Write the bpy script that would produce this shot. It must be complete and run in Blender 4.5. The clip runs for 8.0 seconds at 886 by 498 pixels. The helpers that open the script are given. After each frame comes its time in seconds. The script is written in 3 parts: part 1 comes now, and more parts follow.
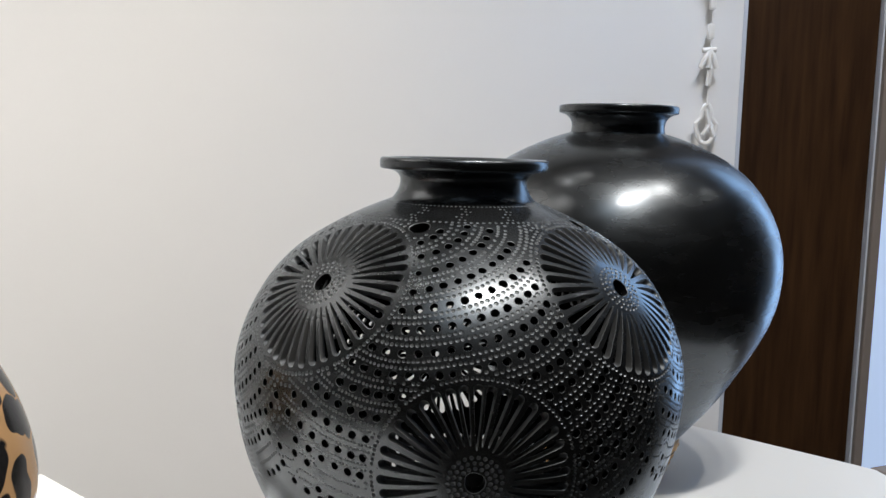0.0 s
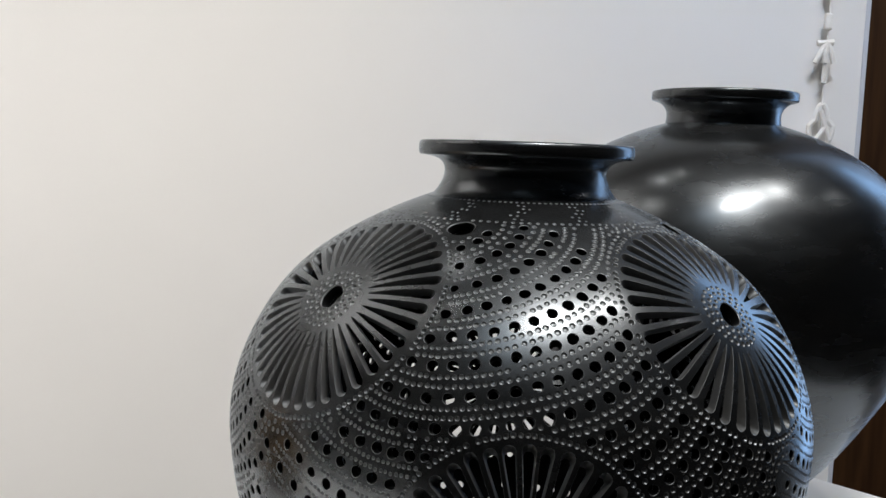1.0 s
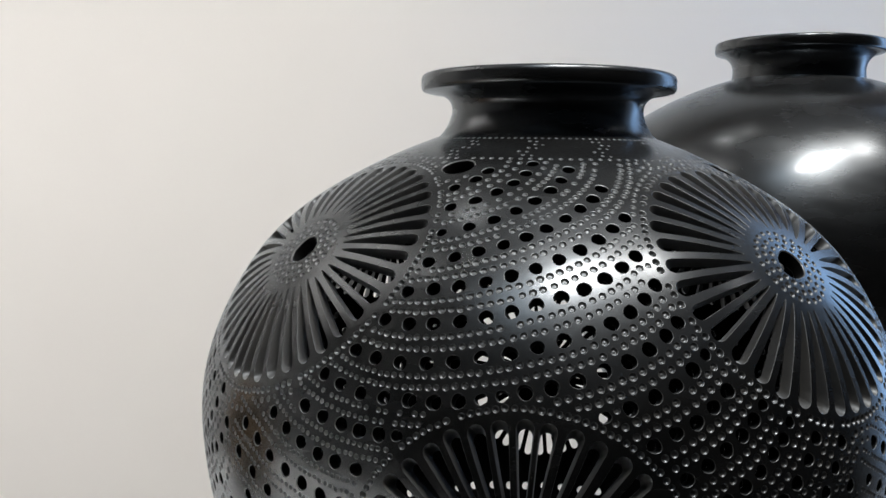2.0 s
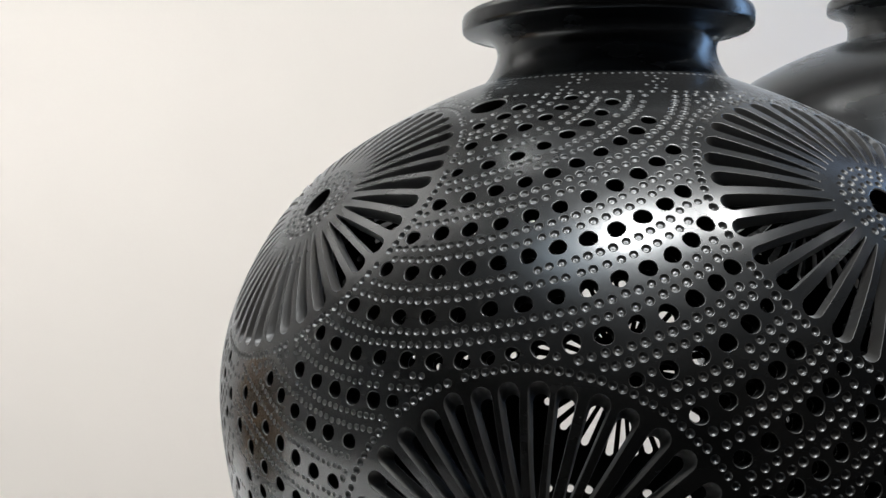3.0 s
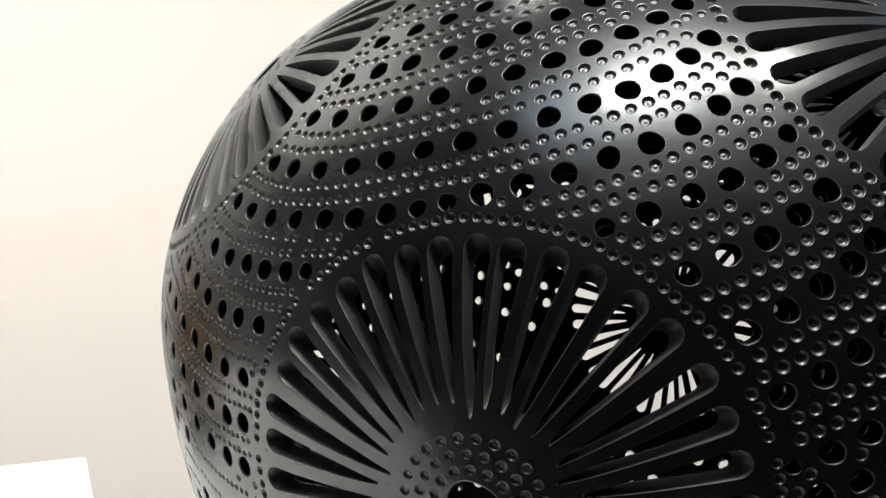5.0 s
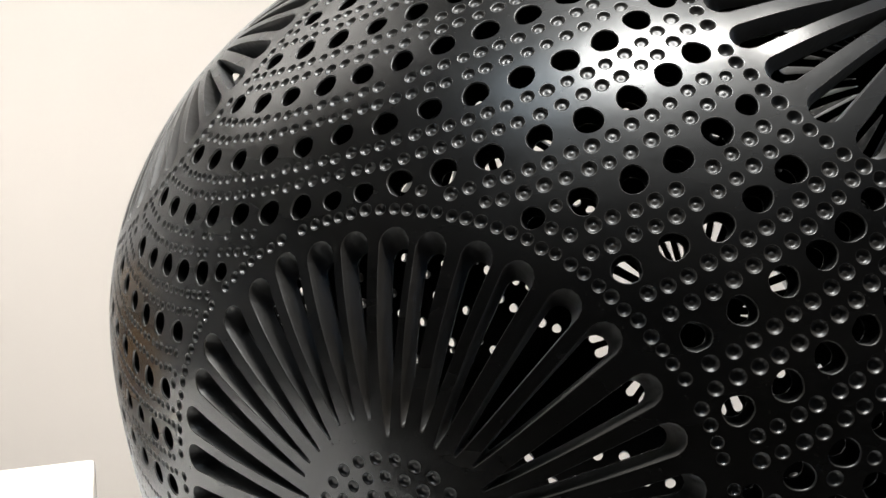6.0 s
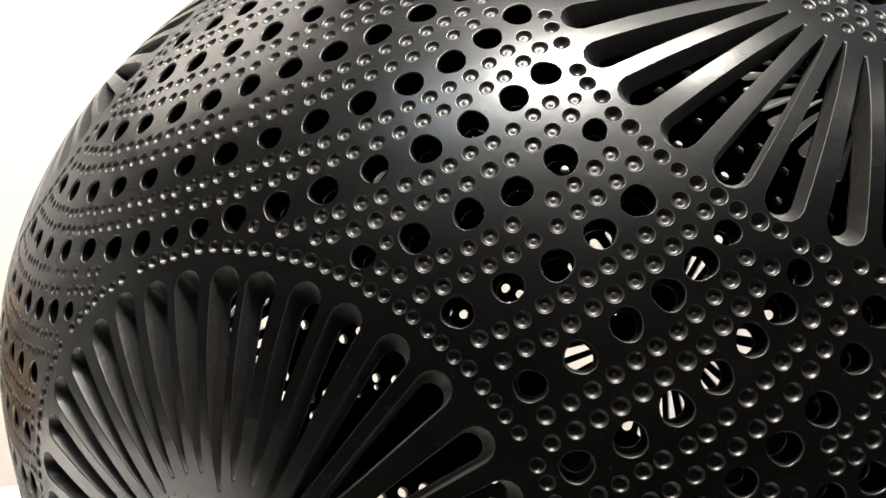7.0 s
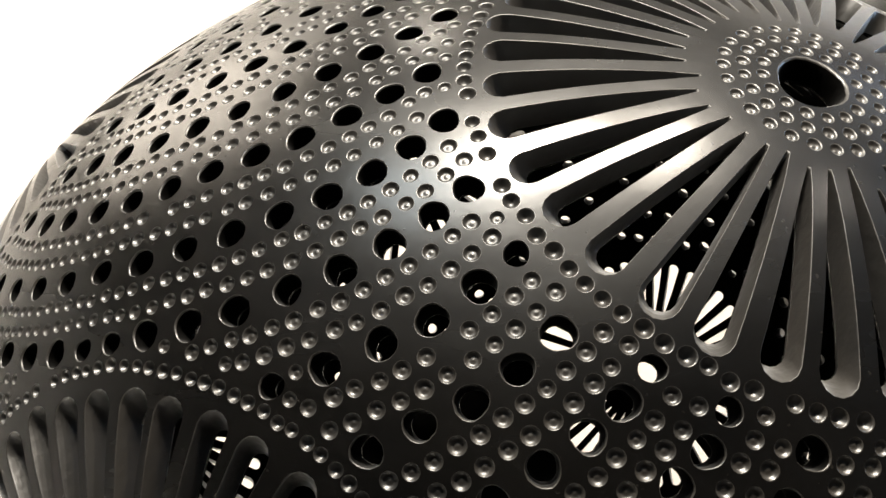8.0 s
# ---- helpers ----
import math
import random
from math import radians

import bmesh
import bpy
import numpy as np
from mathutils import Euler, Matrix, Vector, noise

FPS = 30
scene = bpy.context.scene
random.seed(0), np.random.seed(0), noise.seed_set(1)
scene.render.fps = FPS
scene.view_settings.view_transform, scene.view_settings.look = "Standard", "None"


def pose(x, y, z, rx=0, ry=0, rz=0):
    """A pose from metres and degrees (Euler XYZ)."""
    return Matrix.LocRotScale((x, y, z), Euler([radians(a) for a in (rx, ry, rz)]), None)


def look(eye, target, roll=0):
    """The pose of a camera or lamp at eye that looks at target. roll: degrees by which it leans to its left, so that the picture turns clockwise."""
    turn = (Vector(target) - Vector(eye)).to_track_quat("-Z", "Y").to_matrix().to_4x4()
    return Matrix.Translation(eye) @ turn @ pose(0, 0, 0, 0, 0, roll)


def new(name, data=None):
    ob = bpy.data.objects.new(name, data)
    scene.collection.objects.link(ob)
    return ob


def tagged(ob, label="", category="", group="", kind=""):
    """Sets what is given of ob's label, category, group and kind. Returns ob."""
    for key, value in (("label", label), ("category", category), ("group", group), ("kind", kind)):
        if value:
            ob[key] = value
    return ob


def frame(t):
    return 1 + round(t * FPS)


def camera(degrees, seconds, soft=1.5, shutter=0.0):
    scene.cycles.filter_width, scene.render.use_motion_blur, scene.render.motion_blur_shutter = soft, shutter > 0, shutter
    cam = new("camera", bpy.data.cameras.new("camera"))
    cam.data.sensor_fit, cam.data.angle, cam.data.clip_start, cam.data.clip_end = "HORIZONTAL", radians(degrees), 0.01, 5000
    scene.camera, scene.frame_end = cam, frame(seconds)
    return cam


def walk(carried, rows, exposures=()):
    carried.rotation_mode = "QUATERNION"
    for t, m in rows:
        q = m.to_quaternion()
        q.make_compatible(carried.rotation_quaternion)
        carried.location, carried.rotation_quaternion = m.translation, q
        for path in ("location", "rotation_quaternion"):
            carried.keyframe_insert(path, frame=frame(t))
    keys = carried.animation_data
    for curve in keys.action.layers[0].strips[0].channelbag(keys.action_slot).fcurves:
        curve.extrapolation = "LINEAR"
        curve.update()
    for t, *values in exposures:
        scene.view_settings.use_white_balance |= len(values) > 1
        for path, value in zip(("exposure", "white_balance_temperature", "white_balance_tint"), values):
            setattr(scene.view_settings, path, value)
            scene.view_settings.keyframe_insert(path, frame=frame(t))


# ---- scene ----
cam = camera(51.76, 8.0, soft=1.45)
PATH = [
    (0, -0.0152, -0.6388, 1.0831, 83.3, -1.45, -0.02),
    (0.5, -0.0076, -0.5701, 1.0793, 83.8, -1.97, 2.4),
    (1, 0.0042, -0.5041, 1.0655, 83.93, -2.01, 5.63),
    (1.5, 0.0181, -0.4616, 1.048, 84.06, -1.46, 8.43),
    (1.7, 0.0252, -0.4491, 1.0411, 84.25, -1.26, 9.3),
    (2.8, 0.0544, -0.3875, 1.007, 85.9, 0.13, 17.22),
    (3, 0.0605, -0.3804, 1.0024, 86.06, 0.25, 19),
    (3.5, 0.0673, -0.3667, 0.9948, 86.18, 0.24, 20.94),
    (4, 0.0703, -0.354, 0.9806, 86.36, 0.03, 22.1),
    (4.5, 0.0718, -0.3433, 0.9653, 86.93, 0.18, 23.26),
    (4.7, 0.0741, -0.3327, 0.9615, 86.92, 0.26, 23.87),
    (5.8, 0.0875, -0.2929, 0.9576, 86.37, 1.36, 27.76),
    (6, 0.0911, -0.2881, 0.958, 86.37, 1.61, 28.31),
    (6.5, 0.1034, -0.2766, 0.9596, 86.29, 2.11, 29.24),
    (7, 0.113, -0.2624, 0.9621, 86.57, 2.44, 29.96),
    (7.5, 0.1182, -0.2508, 0.9684, 86.88, 2.41, 30.52),
    (8, 0.122, -0.2474, 0.9793, 86.84, 2.41, 30.79),
]
EXPOSURES = [(0.0, -0.02, 6450, 10), (1.5, -0.02, 6450, 10), (3.5, 0.2, 6600, 10), (4.5, 0.36, 6750, 10), (5.8, 0.15, 6850, 11), (6.5, 0.27, 7000, 12), (8.0, 1.08, 8000, 13)]
walk(cam, [(t, pose(x, y, z, rx, ry, rz)) for t, x, y, z, rx, ry, rz in PATH], EXPOSURES)

# ---- light ----
world = bpy.data.worlds.new("room_air")
world.use_nodes = True
world.node_tree.nodes["Background"].inputs[0].default_value = (0.75, 0.85, 1.0, 1)
world.node_tree.nodes["Background"].inputs[1].default_value = 0.05
scene.world = world


def area_lamp(name, place, target, size, watts, colour, roll=0, spread=180):
    data = bpy.data.lights.new(name, "AREA")
    data.shape, data.size, data.size_y = "RECTANGLE", size[0], size[1]
    data.energy, data.color, data.spread = watts, colour, radians(spread)
    ob = new(name, data)
    ob.matrix_world = look(place, target, roll)
    return ob


CEIL = 2.72
# a row of warm white ceiling lamps over the bench, one over the next plinth, and added lamps, a cool one in place of
# daylight from the window side
lamp_way = math.degrees(math.atan2(0.72, 0.87))
for k, (u, watts, size) in enumerate(((0.19, 4.2, 0.18), (0.30, 6.0, 0.09), (0.41, 9.0, 0.09), (0.64, 5.0, 0.05), (0.92, 7.0, 0.04))):
    place = (-0.02 + 0.87 * u, -0.76 + 0.72 * u, 2.62)
    area_lamp("ceiling_lamp", place, (place[0], place[1] + 0.001, 0), (size, 0.045), watts, (1.0, 0.955, 0.89), lamp_way)
for x, watts in ((-1.15, 6.2), (-2.0, 5.0), (-2.85, 4.4)):
    area_lamp("wall_washer", (x, -0.25, 2.62), (x, 1.0, 0.2), (0.6, 0.2), watts, (1.0, 0.945, 0.885), 0, 74)
# fill lamp added to lift the wall's dim stretch beside the pierced vase
area_lamp("near_wall_fill", (-0.42, 0.40, 2.62), (-0.42, 1.0, 0.40), (0.5, 0.08), 1.35, (1.0, 0.95, 0.885), 0, 56)
# added cool lamp that imitates window daylight on the right of the wall
area_lamp("cool_wall_fill", (0.30, -0.1, 2.62), (0.34, 1.0, 1.25), (0.3, 0.2), 0.75, (0.50, 0.68, 1.0), 0, 50)
# broad cool lamp, added to lay a soft halo round the clay's highlights
area_lamp("halo_fill", (0.13, -0.70, 2.64), (0.13, -0.699, 0), (1.0, 0.5), 4.6, (0.76, 0.90, 1.0), lamp_way)
for x in (-0.51, 1.70):     # two small spots farther along the ceiling
    area_lamp("ceiling_spot", (x, 0.33, 2.62), (x, 0.331, 0), (0.09, 0.05), 0.7, (1.0, 0.96, 0.92), lamp_way)
area_lamp("plinth_lamp", (-0.52, -0.32, 2.62), (-0.40, -0.20, 0.81), (0.08, 0.08), 1.0, (1.0, 0.94, 0.86), 0, 26)
# unseen fill lamp, added to brighten the west ceiling that the clay mirrors
area_lamp("ceiling_fill", (-2.1, 0.15, 2.2), (-2.1, 0.149, 3.0), (1.8, 1.2), 44.0, (1.0, 0.96, 0.91), 0, 62)

# ---- materials ----


def material(name):
    m = bpy.data.materials.new(name)
    m.use_nodes = True
    return m, m.node_tree, m.node_tree.nodes["Principled BSDF"]


def node(tree, kind, **values):
    n = tree.nodes.new(kind)
    for key, value in values.items():
        n.inputs[key.replace("_", " ")].default_value = value
    return n


def coords(tree, scale=(1, 1, 1)):
    c = tree.nodes.new("ShaderNodeTexCoord")
    mp = tree.nodes.new("ShaderNodeMapping")
    mp.inputs["Scale"].default_value = scale
    tree.links.new(c.outputs["Object"], mp.inputs["Vector"])
    return mp.outputs[0]


def noise_mix(tree, vec, scale, detail, low, high, a, b):
    """A colour that wanders between a and b with a noise of that scale."""
    n = node(tree, "ShaderNodeTexNoise", Scale=scale, Detail=detail)
    tree.links.new(vec, n.inputs["Vector"])
    r = tree.nodes.new("ShaderNodeValToRGB")
    r.color_ramp.elements[0].position, r.color_ramp.elements[1].position = low, high
    r.color_ramp.elements[0].color, r.color_ramp.elements[1].color = (*a, 1), (*b, 1)
    tree.links.new(n.outputs[0], r.inputs[0])
    return r.outputs[0], n.outputs[0]


def bump(tree, shader, height, strength, distance):
    b = node(tree, "ShaderNodeBump", Strength=strength, Distance=distance)
    tree.links.new(height, b.inputs["Height"])
    tree.links.new(b.outputs[0], shader.inputs["Normal"])
    return b


def clay_material(name, rough, dust, fine, relief, pale=1.0, ior=1.9, hazy=0.2):
    """Burnished black clay: silky graphite gloss with faint rubbing marks, specks and a little dust."""
    m, t, sh = material(name)
    t.nodes.remove(sh)
    vec = coords(t)
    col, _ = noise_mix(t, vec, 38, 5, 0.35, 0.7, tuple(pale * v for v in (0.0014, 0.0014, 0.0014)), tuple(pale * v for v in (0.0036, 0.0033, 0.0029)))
    speck, sp = noise_mix(t, vec, 900, 2, 0.70, 0.78, (0, 0, 0), (dust,) * 3)
    mix = t.nodes.new("ShaderNodeMixRGB")
    mix.inputs["Color2"].default_value = (0.10, 0.095, 0.085, 1)
    t.links.new(speck, mix.inputs["Fac"])
    t.links.new(col, mix.inputs["Color1"])
    rub, rn = noise_mix(t, coords(t, (1, 1, 3)), 26, 6, 0.25, 0.8, (rough - 0.06,) * 3, (rough + 0.10,) * 3)
    n2 = node(t, "ShaderNodeTexNoise", Scale=fine, Detail=4)
    t.links.new(vec, n2.inputs["Vector"])
    b = node(t, "ShaderNodeBump", Strength=relief, Distance=0.0006)
    t.links.new(n2.outputs[0], b.inputs["Height"])
    matt = node(t, "ShaderNodeBsdfDiffuse")
    gloss = node(t, "ShaderNodeBsdfAnisotropic", Color=(0.84, 0.90, 0.96, 1))
    gloss.distribution = "GGX"
    edge = node(t, "ShaderNodeFresnel", IOR=ior)
    both = t.nodes.new("ShaderNodeMixShader")
    t.links.new(mix.outputs[0], matt.inputs["Color"])
    t.links.new(rub, gloss.inputs["Roughness"])
    haze = node(t, "ShaderNodeBsdfAnisotropic", Color=(0.84, 0.90, 0.96, 1), Roughness=min(rough + 0.16, 0.8))
    haze.distribution = "GGX"
    sheen = node(t, "ShaderNodeMixShader", Fac=hazy)
    t.links.new(gloss.outputs[0], sheen.inputs[1])
    t.links.new(haze.outputs[0], sheen.inputs[2])
    for n in (matt, gloss, haze, edge):
        t.links.new(b.outputs[0], n.inputs["Normal"])
    t.links.new(edge.outputs[0], both.inputs["Fac"])
    t.links.new(matt.outputs[0], both.inputs[1])
    t.links.new(sheen.outputs[0], both.inputs[2])
    t.links.new(both.outputs[0], t.nodes["Material Output"].inputs["Surface"])
    return m


CLAY = clay_material("burnished_black_clay", 0.23, 0.16, 230, 0.07)
CLAY_STAMP = clay_material("stamped_black_clay", 0.36, 0.3, 300, 0.2, 10.0, 2.15)
# matte clay of holes and inside, darkened to put their shade into the colour
CLAY_INSIDE = clay_material("raw_shaded_black_clay", 0.65, 0.05, 300, 0.3, 0.5, 1.15)
CLAY_CUT = clay_material("knife_cut_black_clay", 0.46, 0.3, 420, 0.3, 13.0)
CLAY_PLAIN = clay_material("polished_black_clay", 0.24, 0.0, 40, 0.04, hazy=0.14)


def plaster_material(name, a, b, rough=0.85):
    m, t, sh = material(name)
    vec = coords(t)
    col, n = noise_mix(t, vec, 2.2, 4, 0.3, 0.75, a, b)
    t.links.new(col, sh.inputs["Base Color"])
    sh.inputs["Roughness"].default_value = rough
    n2 = node(t, "ShaderNodeTexNoise", Scale=240, Detail=3)
    t.links.new(vec, n2.inputs["Vector"])
    bump(t, sh, n2.outputs[0], 0.08, 0.001)
    return m


WALL = plaster_material("white_wall_paint", (0.80, 0.795, 0.785), (0.83, 0.825, 0.815))
# grey instead of off-white: the ceiling's dimness is put into its colour
CEILING = plaster_material("dimness_toned_ceiling", (0.34, 0.33, 0.32), (0.38, 0.37, 0.36))
BOARD = plaster_material("white_lacquered_board", (0.80, 0.80, 0.80), (0.84, 0.84, 0.83), 0.45)
# dimness of the room's unseen far sides, put into very dark wall colours
BACKROOM = plaster_material("dimness_toned_wall", (0.020, 0.017, 0.014), (0.026, 0.023, 0.020))
GREYROOM = plaster_material("dimness_toned_side_wall", (0.030, 0.030, 0.032), (0.038, 0.038, 0.040))
FLOOR = plaster_material("dark_floor_paint", (0.018, 0.015, 0.012), (0.028, 0.024, 0.020), 0.5)
TRIM = plaster_material("grey_painted_metal", (0.55, 0.58, 0.64), (0.60, 0.63, 0.68), 0.4)
CERAMIC = plaster_material("white_glazed_clay", (0.82, 0.81, 0.78), (0.86, 0.85, 0.83), 0.35)


def wood_material():
    m, t, sh = material("dark_stained_wood")
    vec = coords(t, (9, 9, 0.7))
    col, n = noise_mix(t, vec, 9, 8, 0.3, 0.72, (0.026, 0.0105, 0.0032), (0.056, 0.025, 0.0085))
    t.links.new(col, sh.inputs["Base Color"])
    sh.inputs["Roughness"].default_value = 0.6
    sh.inputs["Specular IOR Level"].default_value = 0.15
    bump(t, sh, n, 0.15, 0.002)
    return m


WOOD = wood_material()


def straw_material(name, a, b):
    m, t, sh = material(name)
    col, n = noise_mix(t, coords(t), 160, 4, 0.3, 0.7, a, b)
    t.links.new(col, sh.inputs["Base Color"])
    sh.inputs["Roughness"].default_value = 0.7
    bump(t, sh, n, 0.3, 0.001)
    return m


STRAW = straw_material("woven_straw", (0.55, 0.28, 0.08), (0.86, 0.55, 0.22))
DARK_STRAW = straw_material("dark_straw", (0.03, 0.018, 0.01), (0.10, 0.055, 0.025))


def spotted_material():
    """Tan glaze with black painted blotches."""
    m, t, sh = material("tan_glaze_with_black_spots")
    vec = coords(t, (1, 1, 0.72))
    wob = node(t, "ShaderNodeTexNoise", Scale=30, Detail=2)
    t.links.new(vec, wob.inputs["Vector"])
    add = t.nodes.new("ShaderNodeMixRGB")
    add.blend_type = "ADD"
    add.inputs["Fac"].default_value = 0.022
    t.links.new(vec, add.inputs["Color1"])
    t.links.new(wob.outputs["Color"], add.inputs["Color2"])
    v = node(t, "ShaderNodeTexVoronoi", Scale=46, Randomness=0.75)
    t.links.new(add.outputs[0], v.inputs["Vector"])
    r = t.nodes.new("ShaderNodeValToRGB")
    r.color_ramp.elements[0].position, r.color_ramp.elements[1].position = 0.50, 0.53
    r.color_ramp.elements[0].color, r.color_ramp.elements[1].color = (0.012, 0.011, 0.011, 1), (0.42, 0.25, 0.12, 1)
    t.links.new(v.outputs["Distance"], r.inputs[0])
    t.links.new(r.outputs[0], sh.inputs["Base Color"])
    sh.inputs["Roughness"].default_value = 0.22
    return m


SPOTTED = spotted_material()


def glow_material(name, colour, strength):
    m, t, sh = material(name)
    sh.inputs["Base Color"].default_value = (*colour, 1)
    sh.inputs["Emission Color"].default_value = (*colour, 1)
    sh.inputs["Emission Strength"].default_value = strength
    return m


SKYLIGHT = glow_material("hazy_daylight", (0.40, 0.64, 1.0), 3.6)
# bluish daylight on the strip beside the door, put in as its own glow
SIDE_GLOW = glow_material("daylight_glow", (0.54, 0.68, 0.94), 0.52)
TAUPE = plaster_material("taupe_painted_frame", (0.20, 0.165, 0.14), (0.25, 0.21, 0.18), 0.5)

# ---- building helpers ----


def part(name, bm, mat, parent=None, label="", smooth=False):
    me = bpy.data.meshes.new(name)
    bm.to_mesh(me)
    bm.free()
    me.materials.append(mat)
    if smooth:
        me.shade_smooth()
    ob = new(name, me)
    ob.parent = parent
    if label:
        ob["label"] = label
    return ob


def box(bm, lo, hi, bevel=0.0, turn=None):
    made = bmesh.ops.create_cube(bm, size=1)["verts"]
    mid = [(a + b) / 2 for a, b in zip(lo, hi)]
    size = [b - a for a, b in zip(lo, hi)]
    bmesh.ops.transform(bm, verts=made, matrix=Matrix.LocRotScale(mid, None, size))
    if bevel:
        edges = list({e for v in made for e in v.link_edges})
        bmesh.ops.bevel(bm, geom=edges, offset=bevel, segments=2, affect="EDGES", profile=0.6)
    if turn is not None:
        bmesh.ops.transform(bm, verts=bm.verts[:], matrix=turn)
    return bm


def spline_curve(points, count):
    """A natural cubic spline through points of the meridian plane, evenly sampled."""
    p = np.array(points, float)
    u = np.concatenate([[0], np.cumsum(np.linalg.norm(np.diff(p, axis=0), axis=1))])
    n = len(u)
    h = np.diff(u)
    a, b = np.eye(n), np.zeros((n, 2))
    for i in range(1, n - 1):
        a[i, i - 1:i + 2] = h[i - 1], 2 * (h[i - 1] + h[i]), h[i]
        b[i] = 6 * ((p[i + 1] - p[i]) / h[i] - (p[i] - p[i - 1]) / h[i - 1])
    m = np.linalg.solve(a, b)
    q = np.linspace(0, u[-1], count)
    i = np.clip(np.searchsorted(u, q) - 1, 0, n - 2)
    w, v, hh = (u[i + 1] - q)[:, None], (q - u[i])[:, None], h[i][:, None]
    return m[i] * w ** 3 / (6 * hh) + m[i + 1] * v ** 3 / (6 * hh) + (p[i] / hh - m[i] * hh / 6) * w + (p[i + 1] / hh - m[i + 1] * hh / 6) * v


def lathe(curve, sides=96, close=False, wobble=0.0):
    """A mesh turned about z from (radius, height) points that run down its outside."""
    bm = bmesh.new()
    rings = []
    for r, z in curve:
        ring = []
        for k in range(sides):
            a = 2 * math.pi * k / sides
            rr = r * (1 + wobble * math.sin(2 * a + 0.7) + wobble * 0.6 * math.sin(3 * a + 40 * z))
            ring.append(bm.verts.new((rr * math.sin(a), -rr * math.cos(a), z)))
        rings.append(ring)
    pairs = list(zip(rings, rings[1:])) + ([(rings[-1], rings[0])] if close else [])
    for one, two in pairs:
        for k in range(sides):
            j = (k + 1) % sides
            bm.faces.new((one[k], two[k], two[j], one[j]))
    return bm


def thing(name, place, label, category, group="", turn=0.0):
    ob = new(name)
    ob.matrix_world = pose(*place, 0, 0, turn)
    return tagged(ob, label, category, group)


# ---- setting ----


def structure(name, bm, mat, label):
    return tagged(part(name, bm, mat), label, kind="structure")


WALL_Y = 1.0
structure("floor", box(bmesh.new(), (-3.4, -4.2, -0.1), (3.2, 2.6, 0)), FLOOR, "dark polished floor of the display room")
structure("ceiling", box(bmesh.new(), (-3.4, -4.2, CEIL), (3.2, 2.6, CEIL + 0.1)), CEILING, "plain unseen ceiling, its dimness put into a grey colour")
structure("wall_north", box(bmesh.new(), (-3.3, WALL_Y, 0), (0.507, WALL_Y + 0.10, CEIL)), WALL, "smooth white painted wall behind the vases")
structure("wall_west", box(bmesh.new(), (-3.4, -4.1, 0), (-3.3, 1.1, CEIL)), WALL, "plain white painted side wall")
structure("wall_south", box(bmesh.new(), (-3.3, -4.2, 0), (3.1, -4.1, CEIL)), BACKROOM, "plain unseen wall across the room, its dimness put into a near-black colour")
structure("wall_east", box(bmesh.new(), (3.1, -4.1, 0), (3.2, 2.6, CEIL)), GREYROOM, "plain unseen side wall, its dimness put into a dark grey colour")
structure("wall_lintel", box(bmesh.new(), (1.0025, WALL_Y + 0.04, 2.05), (3.1, WALL_Y + 0.14, CEIL)), WALL, "white painted wall above the window")
structure("wall_sill", box(bmesh.new(), (1.0025, WALL_Y + 0.04, 0), (3.1, WALL_Y + 0.14, 0.45)), WALL, "white painted wall below the window")
structure("trim", box(bmesh.new(), (0.507, WALL_Y - 0.003, 0), (0.514, WALL_Y + 0.10, CEIL), 0.0015), TRIM, "narrow grey metal edge strip of the white wall")

panel = tagged(new("door_1"), "tall dark brown stained wooden door beside the white wall", "door", kind="structure")
part("leaf", box(bmesh.new(), (0.5145, WALL_Y + 0.045, 0.0), (0.768, WALL_Y + 0.085, CEIL - 0.002), 0.002), WOOD, panel)
part("frame", box(bmesh.new(), (0.7725, WALL_Y + 0.02, 0.0), (0.7890, WALL_Y + 0.10, CEIL - 0.002), 0.003), TAUPE, panel, "taupe door frame strip")
part("seal", box(bmesh.new(), (0.7685, WALL_Y + 0.03, 0.0), (0.7722, WALL_Y + 0.09, CEIL - 0.002), 0.001), TRIM, panel, "thin pale grey edge strip")

win = tagged(new("window_1"), "tall window with hazy pale blue daylight beside the wooden door", "window", kind="structure")
part("window_frame", box(bmesh.new(), (1.002, WALL_Y + 0.05, 0.452), (1.04, WALL_Y + 0.12, 2.048), 0.003), TRIM, win)
part("pane", box(bmesh.new(), (1.0405, WALL_Y + 0.08, 0.452), (1.56, WALL_Y + 0.09, 2.048)), SKYLIGHT, win, "bright frosted window pane")
# this strip glows in place of daylight falling on it
part("side_glow_strip", box(bmesh.new(), (0.7895, WALL_Y + 0.05, 0.0), (1.0015, WALL_Y + 0.06, CEIL - 0.002)), SIDE_GLOW, win, "pale blue strip beside the door, its daylight put in as glow")
structure("wall_pier", box(bmesh.new(), (1.561, WALL_Y + 0.04, 0.4505), (3.1, WALL_Y + 0.14, 2.0495)), WALL, "white painted wall beside the window")

# ---- bench and plinth ----
CORNER = (0.178, 0.538)
TOP = 0.75


U, V = (0.75, -0.66), (-0.66, -0.75)


def slab(outline, low, high, bevel):
    bm = bmesh.new()
    face = bm.faces.new([bm.verts.new((x, y, low)) for x, y in outline])
    up = bmesh.ops.extrude_face_region(bm, geom=[face])["geom"]
    bmesh.ops.translate(bm, verts=[g for g in up if isinstance(g, bmesh.types.BMVert)], vec=(0, 0, high - low))
    bmesh.ops.recalc_face_normals(bm, faces=bm.faces[:])
    if bevel:
        bmesh.ops.bevel(bm, geom=bm.edges[:], offset=bevel, segments=2, affect="EDGES", profile=0.6)
    return bm


